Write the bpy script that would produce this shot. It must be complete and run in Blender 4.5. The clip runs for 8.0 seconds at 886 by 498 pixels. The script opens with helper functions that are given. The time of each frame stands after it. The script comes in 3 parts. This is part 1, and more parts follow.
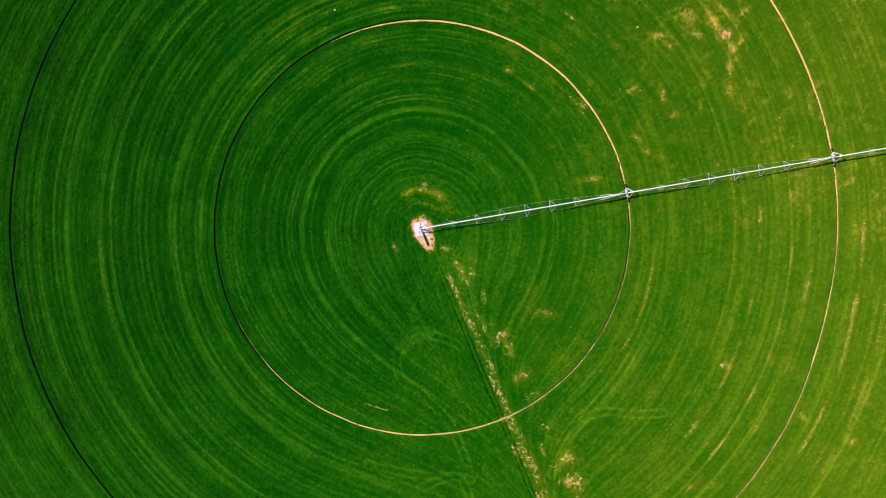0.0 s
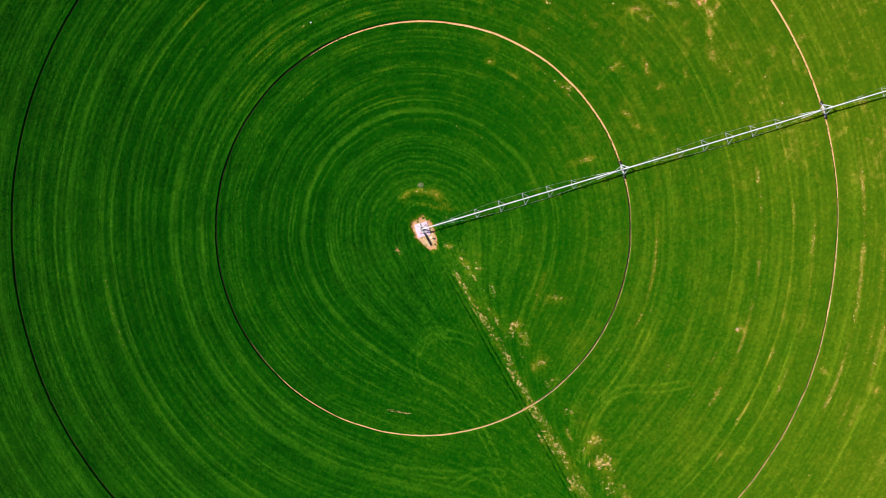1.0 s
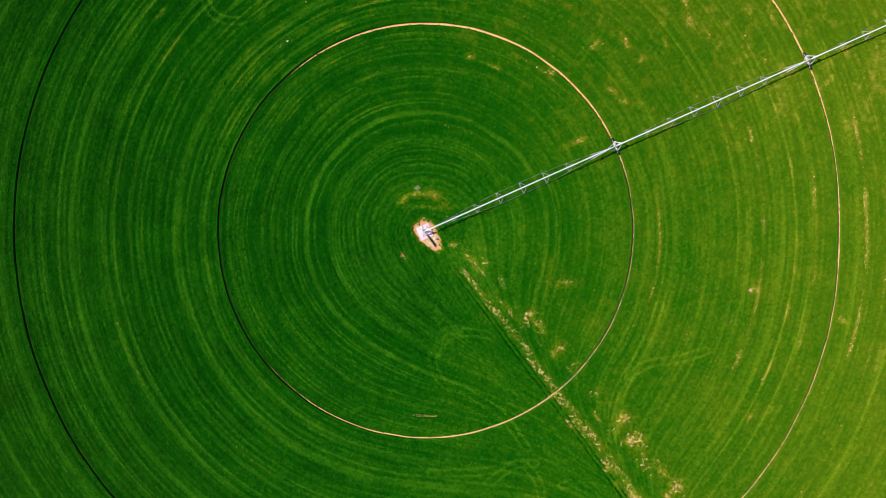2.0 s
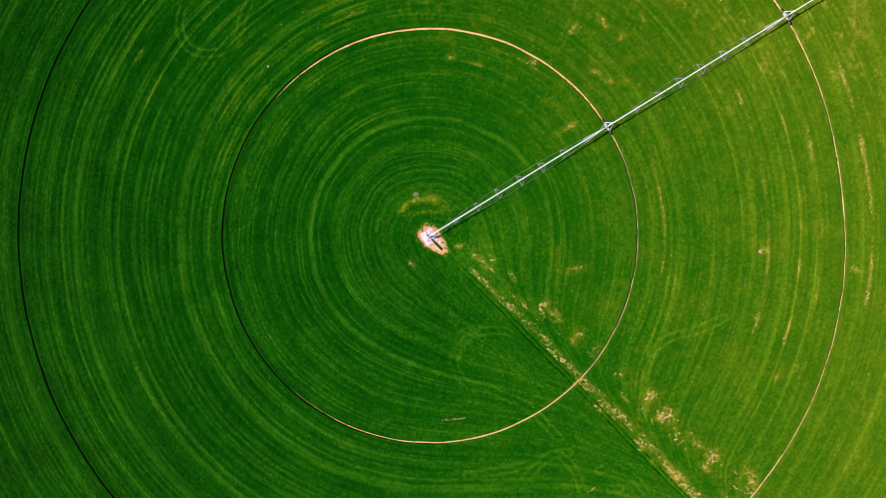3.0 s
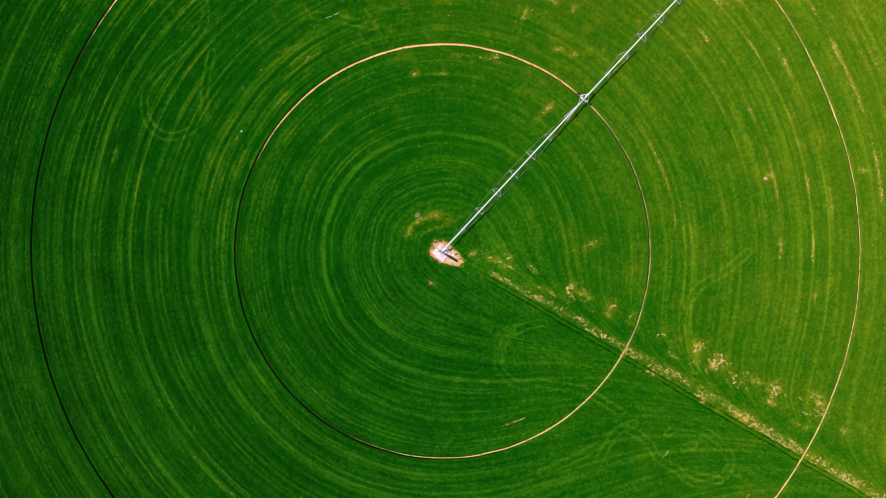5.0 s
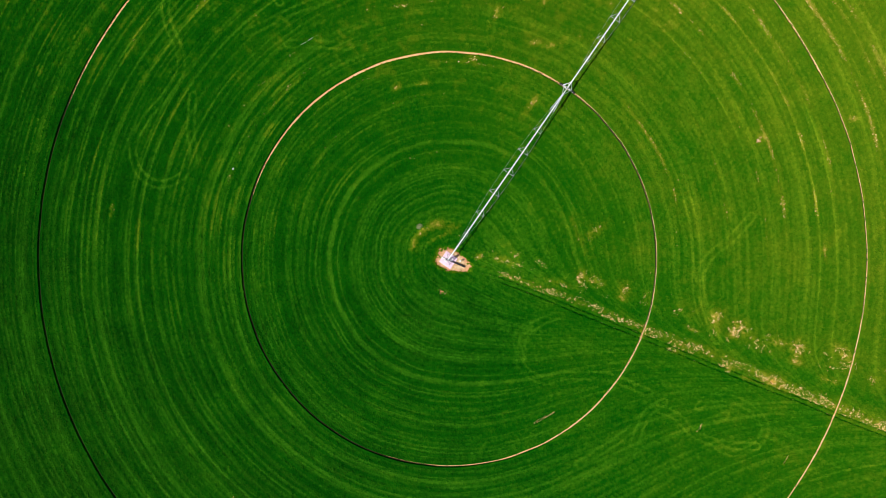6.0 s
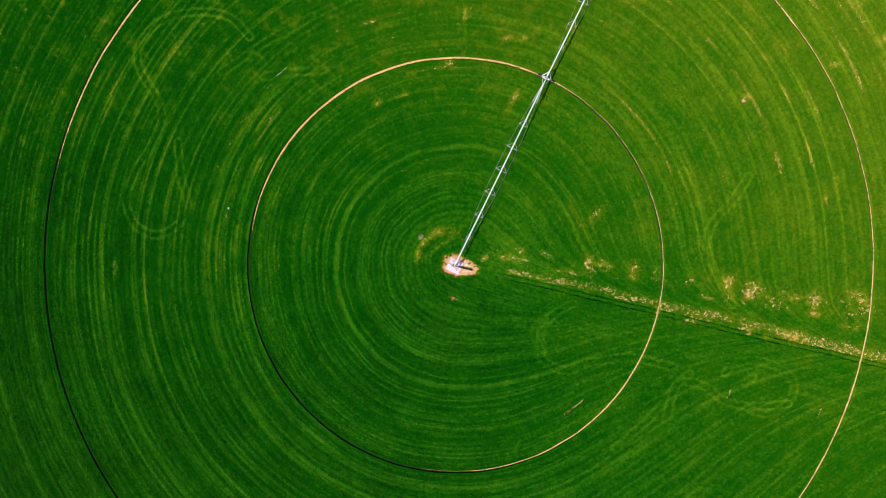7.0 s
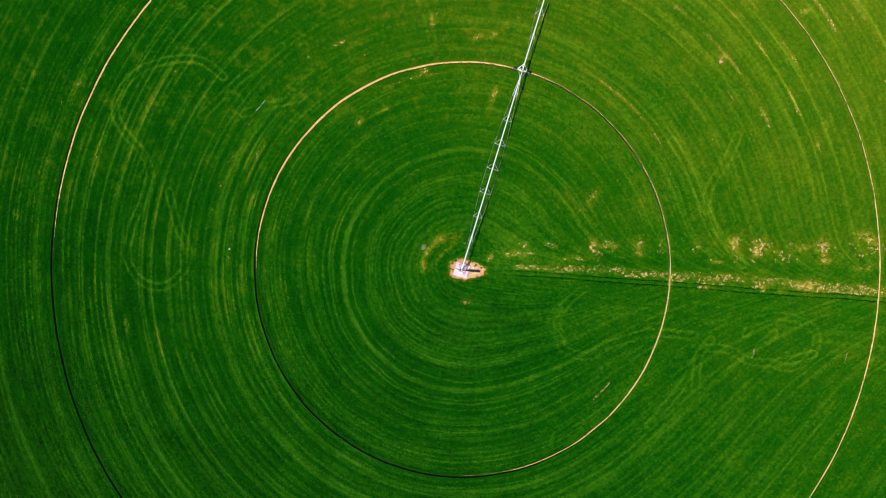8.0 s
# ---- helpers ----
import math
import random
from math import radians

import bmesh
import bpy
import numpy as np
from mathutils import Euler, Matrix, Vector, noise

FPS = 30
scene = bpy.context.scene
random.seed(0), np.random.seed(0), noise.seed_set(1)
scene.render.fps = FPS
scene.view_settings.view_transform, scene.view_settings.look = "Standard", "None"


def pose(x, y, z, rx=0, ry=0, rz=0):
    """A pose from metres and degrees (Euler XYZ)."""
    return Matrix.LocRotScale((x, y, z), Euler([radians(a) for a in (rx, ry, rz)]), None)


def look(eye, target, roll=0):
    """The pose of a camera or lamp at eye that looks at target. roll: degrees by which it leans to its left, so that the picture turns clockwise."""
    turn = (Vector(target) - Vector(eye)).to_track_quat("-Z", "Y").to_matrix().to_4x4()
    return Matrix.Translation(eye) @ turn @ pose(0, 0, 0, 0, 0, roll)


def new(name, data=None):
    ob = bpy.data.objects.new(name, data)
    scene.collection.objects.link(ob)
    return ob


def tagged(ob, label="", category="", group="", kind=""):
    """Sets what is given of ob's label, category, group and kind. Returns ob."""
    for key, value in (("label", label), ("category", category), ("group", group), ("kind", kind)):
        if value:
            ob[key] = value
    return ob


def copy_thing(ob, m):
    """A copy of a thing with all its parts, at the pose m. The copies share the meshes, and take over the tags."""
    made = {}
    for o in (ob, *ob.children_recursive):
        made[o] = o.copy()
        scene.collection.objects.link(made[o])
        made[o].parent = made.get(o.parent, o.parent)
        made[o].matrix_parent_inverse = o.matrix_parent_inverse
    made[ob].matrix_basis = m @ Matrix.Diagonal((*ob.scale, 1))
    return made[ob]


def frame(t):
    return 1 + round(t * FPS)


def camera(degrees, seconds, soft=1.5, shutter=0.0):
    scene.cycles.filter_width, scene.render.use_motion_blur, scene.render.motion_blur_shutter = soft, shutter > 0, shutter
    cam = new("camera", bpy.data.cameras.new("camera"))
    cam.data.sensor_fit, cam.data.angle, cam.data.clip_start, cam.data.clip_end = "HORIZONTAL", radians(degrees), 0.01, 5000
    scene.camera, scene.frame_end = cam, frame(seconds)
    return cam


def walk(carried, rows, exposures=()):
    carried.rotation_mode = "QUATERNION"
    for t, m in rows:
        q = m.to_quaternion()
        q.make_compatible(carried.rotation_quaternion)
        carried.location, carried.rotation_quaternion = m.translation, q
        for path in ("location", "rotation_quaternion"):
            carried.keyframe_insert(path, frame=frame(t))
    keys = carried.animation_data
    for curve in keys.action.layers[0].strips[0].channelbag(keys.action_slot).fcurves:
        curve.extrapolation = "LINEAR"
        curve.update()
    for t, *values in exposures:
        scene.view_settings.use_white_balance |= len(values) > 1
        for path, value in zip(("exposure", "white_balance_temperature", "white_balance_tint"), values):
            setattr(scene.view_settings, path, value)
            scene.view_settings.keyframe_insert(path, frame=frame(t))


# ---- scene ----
# ---- camera ----
ALT = 210.0            # metres above the soil
cam = camera(54.0, 8.0, soft=0.8)
PATH = [  # seconds, east, north, tilt across, tilt along, heading
    (0.0, 7.87, -0.72, -1.150, 0.750, -0.04), (0.5, 7.84, -1.22, -1.116, 0.784, -3.29),
    (1.0, 7.72, -1.74, -1.083, 0.819, -6.82), (1.5, 7.50, -2.16, -1.049, 0.853, -10.51),
    (2.0, 7.18, -2.38, -1.015, 0.887, -14.27), (2.5, 6.82, -2.37, -0.981, 0.922, -18.07),
    (3.0, 6.44, -2.13, -0.948, 0.956, -21.87), (3.5, 6.11, -1.69, -0.914, 0.990, -25.67),
    (4.0, 5.86, -1.09, -0.880, 1.025, -29.50), (4.5, 5.70, -0.40, -0.846, 1.059, -33.37),
    (5.0, 5.65, 0.31, -0.813, 1.094, -37.31), (5.5, 5.71, 0.99, -0.779, 1.128, -41.35),
    (6.0, 5.83, 1.57, -0.745, 1.162, -45.51), (6.5, 6.00, 2.04, -0.711, 1.197, -49.81),
    (7.0, 6.19, 2.40, -0.678, 1.231, -54.22), (7.5, 6.38, 2.69, -0.644, 1.266, -58.74),
    (8.0, 6.57, 3.00, -0.610, 1.300, -63.31)]
walk(cam, [(t, pose(x, y, ALT, a, b, turn)) for t, x, y, a, b, turn in PATH], [(0.0, 0.0), (8.0, 0.0)])

# ---- light ----
SUN_AZ, SUN_EL = 159.0, 54.0      # degrees from +x towards +y, and above the horizon
world = bpy.data.worlds.new("sky")
scene.world = world
world.use_nodes = True
wn = world.node_tree.nodes
sky = wn.new("ShaderNodeTexSky")
sky.sky_type = "NISHITA"
sky.sun_disc = False
sky.sun_elevation = radians(SUN_EL)
sky.sun_rotation = radians(90 - SUN_AZ)
sky.air_density, sky.dust_density = 1.0, 0.6
world.node_tree.links.new(sky.outputs[0], wn["Background"].inputs[0])
wn["Background"].inputs[1].default_value = 0.05
sun = new("sun", bpy.data.lights.new("sun", "SUN"))
sun.data.energy = 5.0
sun.data.angle = radians(0.5)
sun.data.color = (1.0, 0.95, 0.86)
sa, se = radians(SUN_AZ), radians(SUN_EL)
sun.matrix_world = look((400 * math.cos(sa) * math.cos(se), 400 * math.sin(sa) * math.cos(se), 400 * math.sin(se)), (0, 0, 0))


# ---- materials ----
class Nodes:
    """A short way to write a node material."""

    def __init__(self, name):
        self.mat = bpy.data.materials.new(name)
        self.mat.use_nodes = True
        self.tree = self.mat.node_tree
        self.bsdf = self.tree.nodes["Principled BSDF"]

    def add(self, kind, **inputs):
        n = self.tree.nodes.new(kind)
        for key, value in inputs.items():
            self.put(n.inputs[key.replace("_", " ")], value)
        return n

    def put(self, socket, value):
        if isinstance(value, bpy.types.NodeSocket):
            self.tree.links.new(value, socket)
        else:
            socket.default_value = value

    def coords(self):
        return self.add("ShaderNodeTexCoord").outputs["Object"]

    def noise(self, scale, detail=3.0, rough=0.55, vector=None):
        n = self.add("ShaderNodeTexNoise", Scale=scale, Detail=detail, Roughness=rough)
        self.put(n.inputs["Vector"], vector or self.coords())
        return n.outputs["Fac"]

    def ramp(self, fac, *stops):
        n = self.add("ShaderNodeValToRGB")
        e = n.color_ramp.elements
        while len(e) < len(stops):
            e.new(0.5)
        for k, (at, col) in enumerate(stops):
            e[k].position, e[k].color = at, (*col, 1.0)
        self.put(n.inputs["Fac"], fac)
        return n.outputs["Color"]

    def math(self, op, a, b):
        n = self.add("ShaderNodeMath")
        n.operation = op
        self.put(n.inputs[0], a)
        self.put(n.inputs[1], b)
        return n.outputs[0]

    def mix(self, fac, a, b, blend="MIX"):
        n = self.add("ShaderNodeMix")
        n.data_type, n.blend_type = "RGBA", blend
        self.put(n.inputs["Factor"], fac)
        self.put(n.inputs[6], a)
        self.put(n.inputs[7], b)
        return n.outputs[2]

    def finish(self, colour, rough, bump=None, height=0.02, metal=0.0, spec=0.3):
        b = self.bsdf
        self.put(b.inputs["Base Color"], colour)
        self.put(b.inputs["Roughness"], rough)
        b.inputs["Metallic"].default_value = metal
        b.inputs["Specular IOR Level"].default_value = spec
        if bump is not None:
            n = self.add("ShaderNodeBump", Strength=1.0, Distance=height, Height=bump)
            self.put(b.inputs["Normal"], n.outputs[0])
        return self.mat


def crop_material():
    n = Nodes("crop_leaves")
    vig = n.add("ShaderNodeAttribute")
    vig.attribute_name = "thin"
    fine = n.noise(2.6, 4.0, 0.65)
    wide = n.noise(0.11, 3.0)
    f = n.math("ADD", vig.outputs["Fac"], n.math("MULTIPLY", n.math("SUBTRACT", fine, 0.5), 0.10))
    f = n.math("ADD", f, n.math("MULTIPLY", n.math("SUBTRACT", wide, 0.5), 0.22))
    col = n.ramp(f, (0.0, (0.0012, 0.055, 0.0006)), (0.16, (0.0034, 0.096, 0.0009)), (0.30, (0.021, 0.126, 0.0016)), (0.55, (0.092, 0.164, 0.004)),
                 (0.8, (0.245, 0.24, 0.025)), (1.0, (0.46, 0.29, 0.06)))
    pale = n.add("ShaderNodeAttribute")
    pale.attribute_name = "pale"
    col = n.mix(pale.outputs["Fac"], col, n.mix(1.0, n.mix(1.0, col, (1.75, 1.75, 1.3, 1.0), "MULTIPLY"), (0.031, 0.023, 0.005, 1.0), "ADD"))
    n.bsdf.inputs["Diffuse Roughness"].default_value = 1.0
    return n.finish(col, 0.85, n.noise(3.0, 5.0, 0.7), 0.11, spec=0.02)


def soil_material():
    n = Nodes("red_soil")
    col = n.ramp(n.math("ADD", n.math("MULTIPLY", n.noise(2.8, 5.0, 0.7), 0.6), n.math("MULTIPLY", n.noise(0.14, 3.0), 0.4)),
                 (0.32, (0.34, 0.13, 0.05)), (0.5, (0.60, 0.27, 0.12)), (0.66, (0.78, 0.48, 0.28)))
    sand = n.add("ShaderNodeAttribute")
    sand.attribute_name = "sand"
    pale = n.ramp(n.noise(1.3, 6.0, 0.7), (0.3, (0.34, 0.19, 0.08)), (0.5, (0.60, 0.41, 0.23)), (0.7, (0.80, 0.65, 0.43)))
    col = n.mix(sand.outputs["Fac"], col, pale)
    worn = n.add("ShaderNodeAttribute")
    worn.attribute_name = "worn"
    col = n.mix(worn.outputs["Fac"], col, n.ramp(n.noise(1.7, 5.0, 0.7), (0.3, (0.70, 0.37, 0.13)), (0.55, (0.88, 0.56, 0.26)), (0.75, (0.93, 0.70, 0.42))))
    return n.finish(col, 0.95, n.noise(5.0, 6.0, 0.7), 0.08, spec=0.1)


def straw_material():
    n = Nodes("dry_straw")
    info = n.add("ShaderNodeNewGeometry").outputs["Random Per Island"]
    col = n.ramp(info, (0.0, (0.34, 0.17, 0.04)), (0.4, (0.66, 0.38, 0.11)), (0.75, (0.90, 0.60, 0.25)), (1.0, (0.97, 0.82, 0.50)))
    col = n.mix(0.3, col, n.ramp(n.noise(9.0, 4.0), (0.3, (0.70, 0.40, 0.14)), (0.7, (0.94, 0.76, 0.40))))
    return n.finish(col, 0.9, n.noise(14.0, 4.0), 0.03, spec=0.1)


def painted(name, light, dark, rough, metal=0.0, scale=4.0, spec=0.4):
    n = Nodes(name)
    col = n.ramp(n.math("ADD", n.math("MULTIPLY", n.noise(scale, 5.0, 0.6), 0.6), n.math("MULTIPLY", n.noise(scale * 0.15, 3.0), 0.4)),
                 (0.32, dark), (0.55, light))
    return n.finish(col, rough, n.noise(scale * 6, 3.0), 0.003, metal, spec)


CROP, SOIL, STRAW = crop_material(), soil_material(), straw_material()
ROD = painted("weathered_steel_rod", (0.78, 0.80, 0.78), (0.62, 0.64, 0.62), 0.6)
STRUT = painted("dull_galvanised_angle", (0.60, 0.58, 0.66), (0.44, 0.42, 0.48), 0.55)
ZINC = painted("galvanised_steel", (0.88, 0.89, 0.93), (0.70, 0.72, 0.78), 0.45, 0.0)
RUBBER = painted("black_rubber", (0.022, 0.021, 0.020), (0.012, 0.012, 0.012), 0.85)
HUB = painted("dusty_rim_steel", (0.62, 0.58, 0.60), (0.40, 0.30, 0.24), 0.6, 0.3)
CONCRETE = painted("pale_concrete", (0.84, 0.62, 0.80), (0.62, 0.43, 0.50), 0.9, 0.0, 1.6, 0.2)
DARK = painted("dark_pipe_colour", (0.035, 0.033, 0.036), (0.018, 0.018, 0.02), 0.6)
WHITE = painted("white_enamel", (0.82, 0.82, 0.82), (0.66, 0.64, 0.60), 0.45)
MOTOR = painted("grey_cast_iron", (0.22, 0.22, 0.24), (0.12, 0.11, 0.11), 0.6)
WEED = painted("grey_green_leaves", (0.30, 0.34, 0.16), (0.16, 0.22, 0.08), 0.9, 0.0, 2.5, 0.2)


# ---- mesh helpers ----
def link(name, bm, material, parent=None, label="", smooth=False):
    me = bpy.data.meshes.new(name)
    bmesh.ops.recalc_face_normals(bm, faces=bm.faces)
    bm.to_mesh(me)
    bm.free()
    me.materials.append(material)
    if smooth:
        me.polygons.foreach_set("use_smooth", [True] * len(me.polygons))
    ob = new(name, me)
    if parent is not None:
        ob.parent = parent
    if label:
        ob["label"] = label
    return ob


def part(name, bm, material, parent, label="", smooth=False):
    return link(name, bm, material, parent, label, smooth)


def tube(bm, a, b, radius, sides=8, radius_end=None):
    """A closed round bar from a to b."""
    a, b = Vector(a), Vector(b)
    m = Matrix.Translation((a + b) / 2) @ (b - a).to_track_quat("Z", "Y").to_matrix().to_4x4()
    bmesh.ops.create_cone(bm, cap_ends=True, segments=sides, radius1=radius, radius2=radius_end or radius, depth=(b - a).length, matrix=m)


def chain(bm, points, radius, sides=8):
    """One continuous round bar through the points."""
    pts = [Vector(p) for p in points]
    rings = []
    for i, p in enumerate(pts):
        d = (pts[min(i + 1, len(pts) - 1)] - pts[max(i - 1, 0)]).normalized()
        side = d.cross(Vector((0, 0, 1)))
        side = side.normalized() if side.length > 1e-4 else Vector((1, 0, 0))
        up = side.cross(d)
        rings.append([bm.verts.new(p + radius * (math.cos(k) * side + math.sin(k) * up)) for k in (2 * math.pi * j / sides for j in range(sides))])
    for r0, r1 in zip(rings, rings[1:]):
        for j in range(sides):
            bm.faces.new((r0[j], r0[(j + 1) % sides], r1[(j + 1) % sides], r1[j]))
    bm.faces.new(rings[0])
    bm.faces.new(rings[-1])


def box(bm, centre, size, bevel=0.0, turn=None):
    m = Matrix.Translation(centre) @ (turn or Matrix.Identity(4)) @ Matrix.Diagonal((*size, 1))
    geo = bmesh.ops.create_cube(bm, size=1, matrix=m)
    if bevel:
        edges = {e for v in geo["verts"] for e in v.link_edges}
        bmesh.ops.bevel(bm, geom=list(edges), offset=bevel, segments=2, affect="EDGES")


# ---- the field: fields of number over the plan ----
TABLE = np.random.default_rng(7).random((256, 256)).astype(np.float32)
TRACKS = (50.0, 99.75)           # radii of the wheel tracks
LANE = radians(-67.4)              # the lane from the pivot outwards
LANE_AT, LANE_OFF = (8, 15, 25, 36, 42, 57, 77, 92, 130), (1.3, 1.6, 1.9, 2.6, 2.2, 2.45, 2.4, 1.9, 1.9)  # where its straw lies
FIELD = 137.0                      # detailed crop out to here


def grain(u, v, seed=0):
    """Smooth noise, 0 to 1, over two arrays."""
    u, v = u + 17.3 * seed, v + 41.7 * seed
    iu, iv = np.floor(u), np.floor(v)
    fu, fv = u - iu, v - iv
    fu, fv = fu * fu * (3 - 2 * fu), fv * fv * (3 - 2 * fv)
    i0, j0 = iu.astype(np.int64) & 255, iv.astype(np.int64) & 255
    i1, j1 = (i0 + 1) & 255, (j0 + 1) & 255
    return (TABLE[i0, j0] * (1 - fu) + TABLE[i1, j0] * fu) * (1 - fv) + (TABLE[i0, j1] * (1 - fu) + TABLE[i1, j1] * fu) * fv


def ease(a, b, x):
    x = np.clip((x - a) / (b - a), 0, 1)
    return x * x * (3 - 2 * x)


# dry spots: east, north, half length, half width, bearing, strength (over 1.25: bare soil)
SPOTS_NEAR = [(1.8, 8.6, 2.6, 0.7, -12, 0.85), (5.6, 5.8, 2.2, 0.7, -47, 0.75), (-3.2, 8.2, 0.8, 1.2, -25, 0.7), (2.3, 5.4, 1.8, 0.4, -20, 0.6),
              (-6.8, -4.3, 0.35, 0.9, 32, 1.5), (5.8, -4.8, 0.9, 0.5, -20, 1.1), (9.0, -9.2, 0.7, 1.6, 20, 0.8), (40.6, 11.9, 2.0, 0.5, 8, 0.95),
              (29.1, -20.3, 2.0, 0.9, -10, 0.75), (26.5, -17.0, 0.4, 2.6, -25, 0.6), (20.8, 37.9, 1.0, 0.6, 0, 0.85), (38.4, 29.9, 1.0, 0.6, -40, 0.8),
              (19.7, -46.0, 0.7, 0.4, 22, 1.7), (-11.3, -43.2, 2.2, 0.10, -16, 3.0), (26.0, 34.0, 1.2, 0.4, -40, 0.7)]
SPOTS_FAR = [(72.9, -32.9, 0.7, 0.5, 20, 2.0), (91.6, -45.2, 0.7, 0.5, -40, 1.8), (72.8, 46.5, 0.9, 1.0, 0, 1.9), (76.0, 44.6, 0.5, 1.2, -25, 1.2),
             (74.0, 43.0, 0.6, 0.9, 10, 1.2), (75.2, 48.9, 0.4, 0.8, 0, 1.2), (77.2, 51.9, 0.4, 1.1, -50, 1.0), (73.6, 38.4, 0.5, 1.1, 5, 1.1),
             (73.6, 33.3, 0.8, 1.4, 15, 0.85), (56.7, 46.3, 1.4, 0.6, 0, 0.95), (59.0, 44.0, 1.4, 0.6, -40, 0.75), (63.8, 50.8, 1.2, 1.8, 30, 0.85)]
SPOTS_EAST = [(65.7, 46.5, 1.6, 0.7, -30, 0.75), (66.9, 30.0, 0.4, 0.8, -10, 1.1), (57.7, 32.4, 0.5, 1.6, 12, 1.0), (60.5, 27.0, 0.9, 0.4, 0, 1.1),
              (50.4, 33.1, 1.0, 0.6, 30, 0.9), (69.9, 48.8, 0.6, 2.4, 20, 0.85), (71.8, 52.4, 2.0, 0.6, -40, 0.9), (51.9, 21.6, 1.0, 0.5, -30, 1.0),
              (54.1, 18.3, 1.0, 0.4, -30, 0.95), (-48.8, 66.6, 1.2, 0.4, 35, 1.1), (103.8, -51.4, 0.6, 0.5, 0, 1.1),
              (13.6, -71.5, 0.9, 0.13, 13, 2.2), (22.8, -91.6, 0.9, 0.13, 13, 2.2), (64.1, -63.2, 0.2, 1.6, -38, 1.2)]
SPOTS_LANE = [(19.2, -25.8, 1.2, 0.8, 25, 1.0), (21.2, -29.3, 1.5, 0.8, -60, 0.9), (24.5, -35.2, 1.4, 0.8, 20, 0.75), (22.4, -36.2, 0.9, 0.5, -60, 0.95),
              (35.1, -55.5, 1.4, 1.0, 25, 1.0), (37.0, -61.3, 1.7, 1.4, -50, 1.05), (41.2, -70.4, 1.6, 0.6, -60, 0.85), (43.6, -74.4, 1.5, 0.9, 30, 1.15),
              (41.0, -76.8, 1.2, 0.6, -60, 0.9), (29.0, -53.3, 1.2, 0.4, -66, 0.95), (34.2, -61.2, 0.9, 0.7, 0, 0.85), (14.9, -23.4, 2.4, 0.4, -64, 0.75),
              (50.2, -82.4, 0.9, 2.0, 15, 0.75), (43.3, -85.1, 1.8, 0.6, -66, 0.8)]
HEAPS = [(22.2, -53.8, 1.1, 0.35, -67, 1.2), (28.7, -66.7, 0.8, 0.5, -40, 1.2), (29.8, -71.0, 1.0, 0.3, -67, 1.2), (33.6, -75.6, 1.6, 0.9, -67, 1.0)]
# faint rings where the crop stands thin: radius, first and last bearing, half width, strength
RINGS = [(9.2, 50, 128, 0.7, 0.95), (6.3, 15, 112, 0.45, 0.6), (56.4, -34, 5, 0.28, 1), (81.2, -46, 7, 0.35, 1), (88.9, -46, 2, 0.35, 0.85),
              (105.7, -35, 8, 0.4, 1), (110.5, -60, -5, 0.5, 0.4), (93.8, -38, -3, 0.5, 0.5), (67.6, -45, -12, 0.35, 0.35), (76.6, -50, -15, 0.3, 0.35),
              (78, 178, 215, 0.3, 0.45), (69.6, 205, 228, 0.25, 0.4), (112.9, -45, 0, 0.5, 0.45), (62, 30, 110, 0.4, 0.42), (56.7, 45, 120, 0.5, 0.4),
              (85.9, 25, 95, 0.4, 0.34), (47.6, 25, 100, 0.3, 0.35), (33, 10, 110, 0.3, 0.3), (40, 30, 100, 0.3, 0.3), (26, 40, 120, 0.3, 0.3)]
# looping wheel marks of the drill, as smooth closed or open runs
LOOPS_NORTH = [[(-15, 71.8), (-21.5, 66.3), (-25.3, 61.7), (-30.7, 60.2), (-36.2, 62.8), (-37.4, 68.4), (-33.8, 73.9), (-27.2, 76.1), (-19.7, 76.6), (-12.8, 78.2),
                (-9.4, 82), (-7, 87.9), (-3.7, 92.1), (1, 93.4), (7.6, 91.6), (13.5, 86), (16.8, 79.2), (15.7, 72.1)],
               [(5, 73), (10, 71), (16, 69), (22, 66), (29, 63)],
               [(10, 64), (14, 60), (20, 53)],
               [(46, 31), (51, 35), (55, 40), (55, 44), (56, 49), (62, 52), (68, 54)],
               [(56, 45), (61, 40), (64, 35), (66, 28)]]
LOOPS_SOUTH = [[(2, -25), (-2, -25), (-4, -28), (-6, -31), (-4.9, -36.4), (0, -40), (6.7, -47.2), (11, -57.2)],
               [(-4, -29.1), (-1, -26.1), (3.6, -26), (9.4, -28.4)],
               [(17, -67.7), (20.4, -68.2), (24.3, -73), (25.5, -79.9), (23.4, -83.2), (19.2, -83.9), (14.6, -80.9), (13.4, -75.5), (15.5, -72.2), (20.1, -73.7)],
               [(-0.5, -63), (5.8, -60.5), (9.5, -60.9), (11.6, -65.9), (11.6, -71.9), (15.2, -79.1), (20.1, -84.2)],
               [(-13, -57), (-5, -59), (2, -60), (8, -60), (12, -61)],
               [(58.3, -44.5), (51.7, -44.8), (46.1, -44.2), (41.9, -44.8), (37.4, -48), (31, -60)],
               [(50.2, -31.2), (46.9, -36.7), (42.1, -42.2), (38.8, -46.1)]]


def smooth_run(points, steps=14):
    p = np.array([points[0]] + list(points) + [points[-1]], float)
    out = []
    for i in range(1, len(p) - 2):
        for t in np.linspace(0, 1, steps, endpoint=False):
            out.append(0.5 * (2 * p[i] + (p[i + 1] - p[i - 1]) * t + (2 * p[i - 1] - 5 * p[i] + 4 * p[i + 1] - p[i + 2]) * t * t
                              + (3 * p[i] - p[i - 1] - 3 * p[i + 1] + p[i + 2]) * t ** 3))
    return np.array(out)


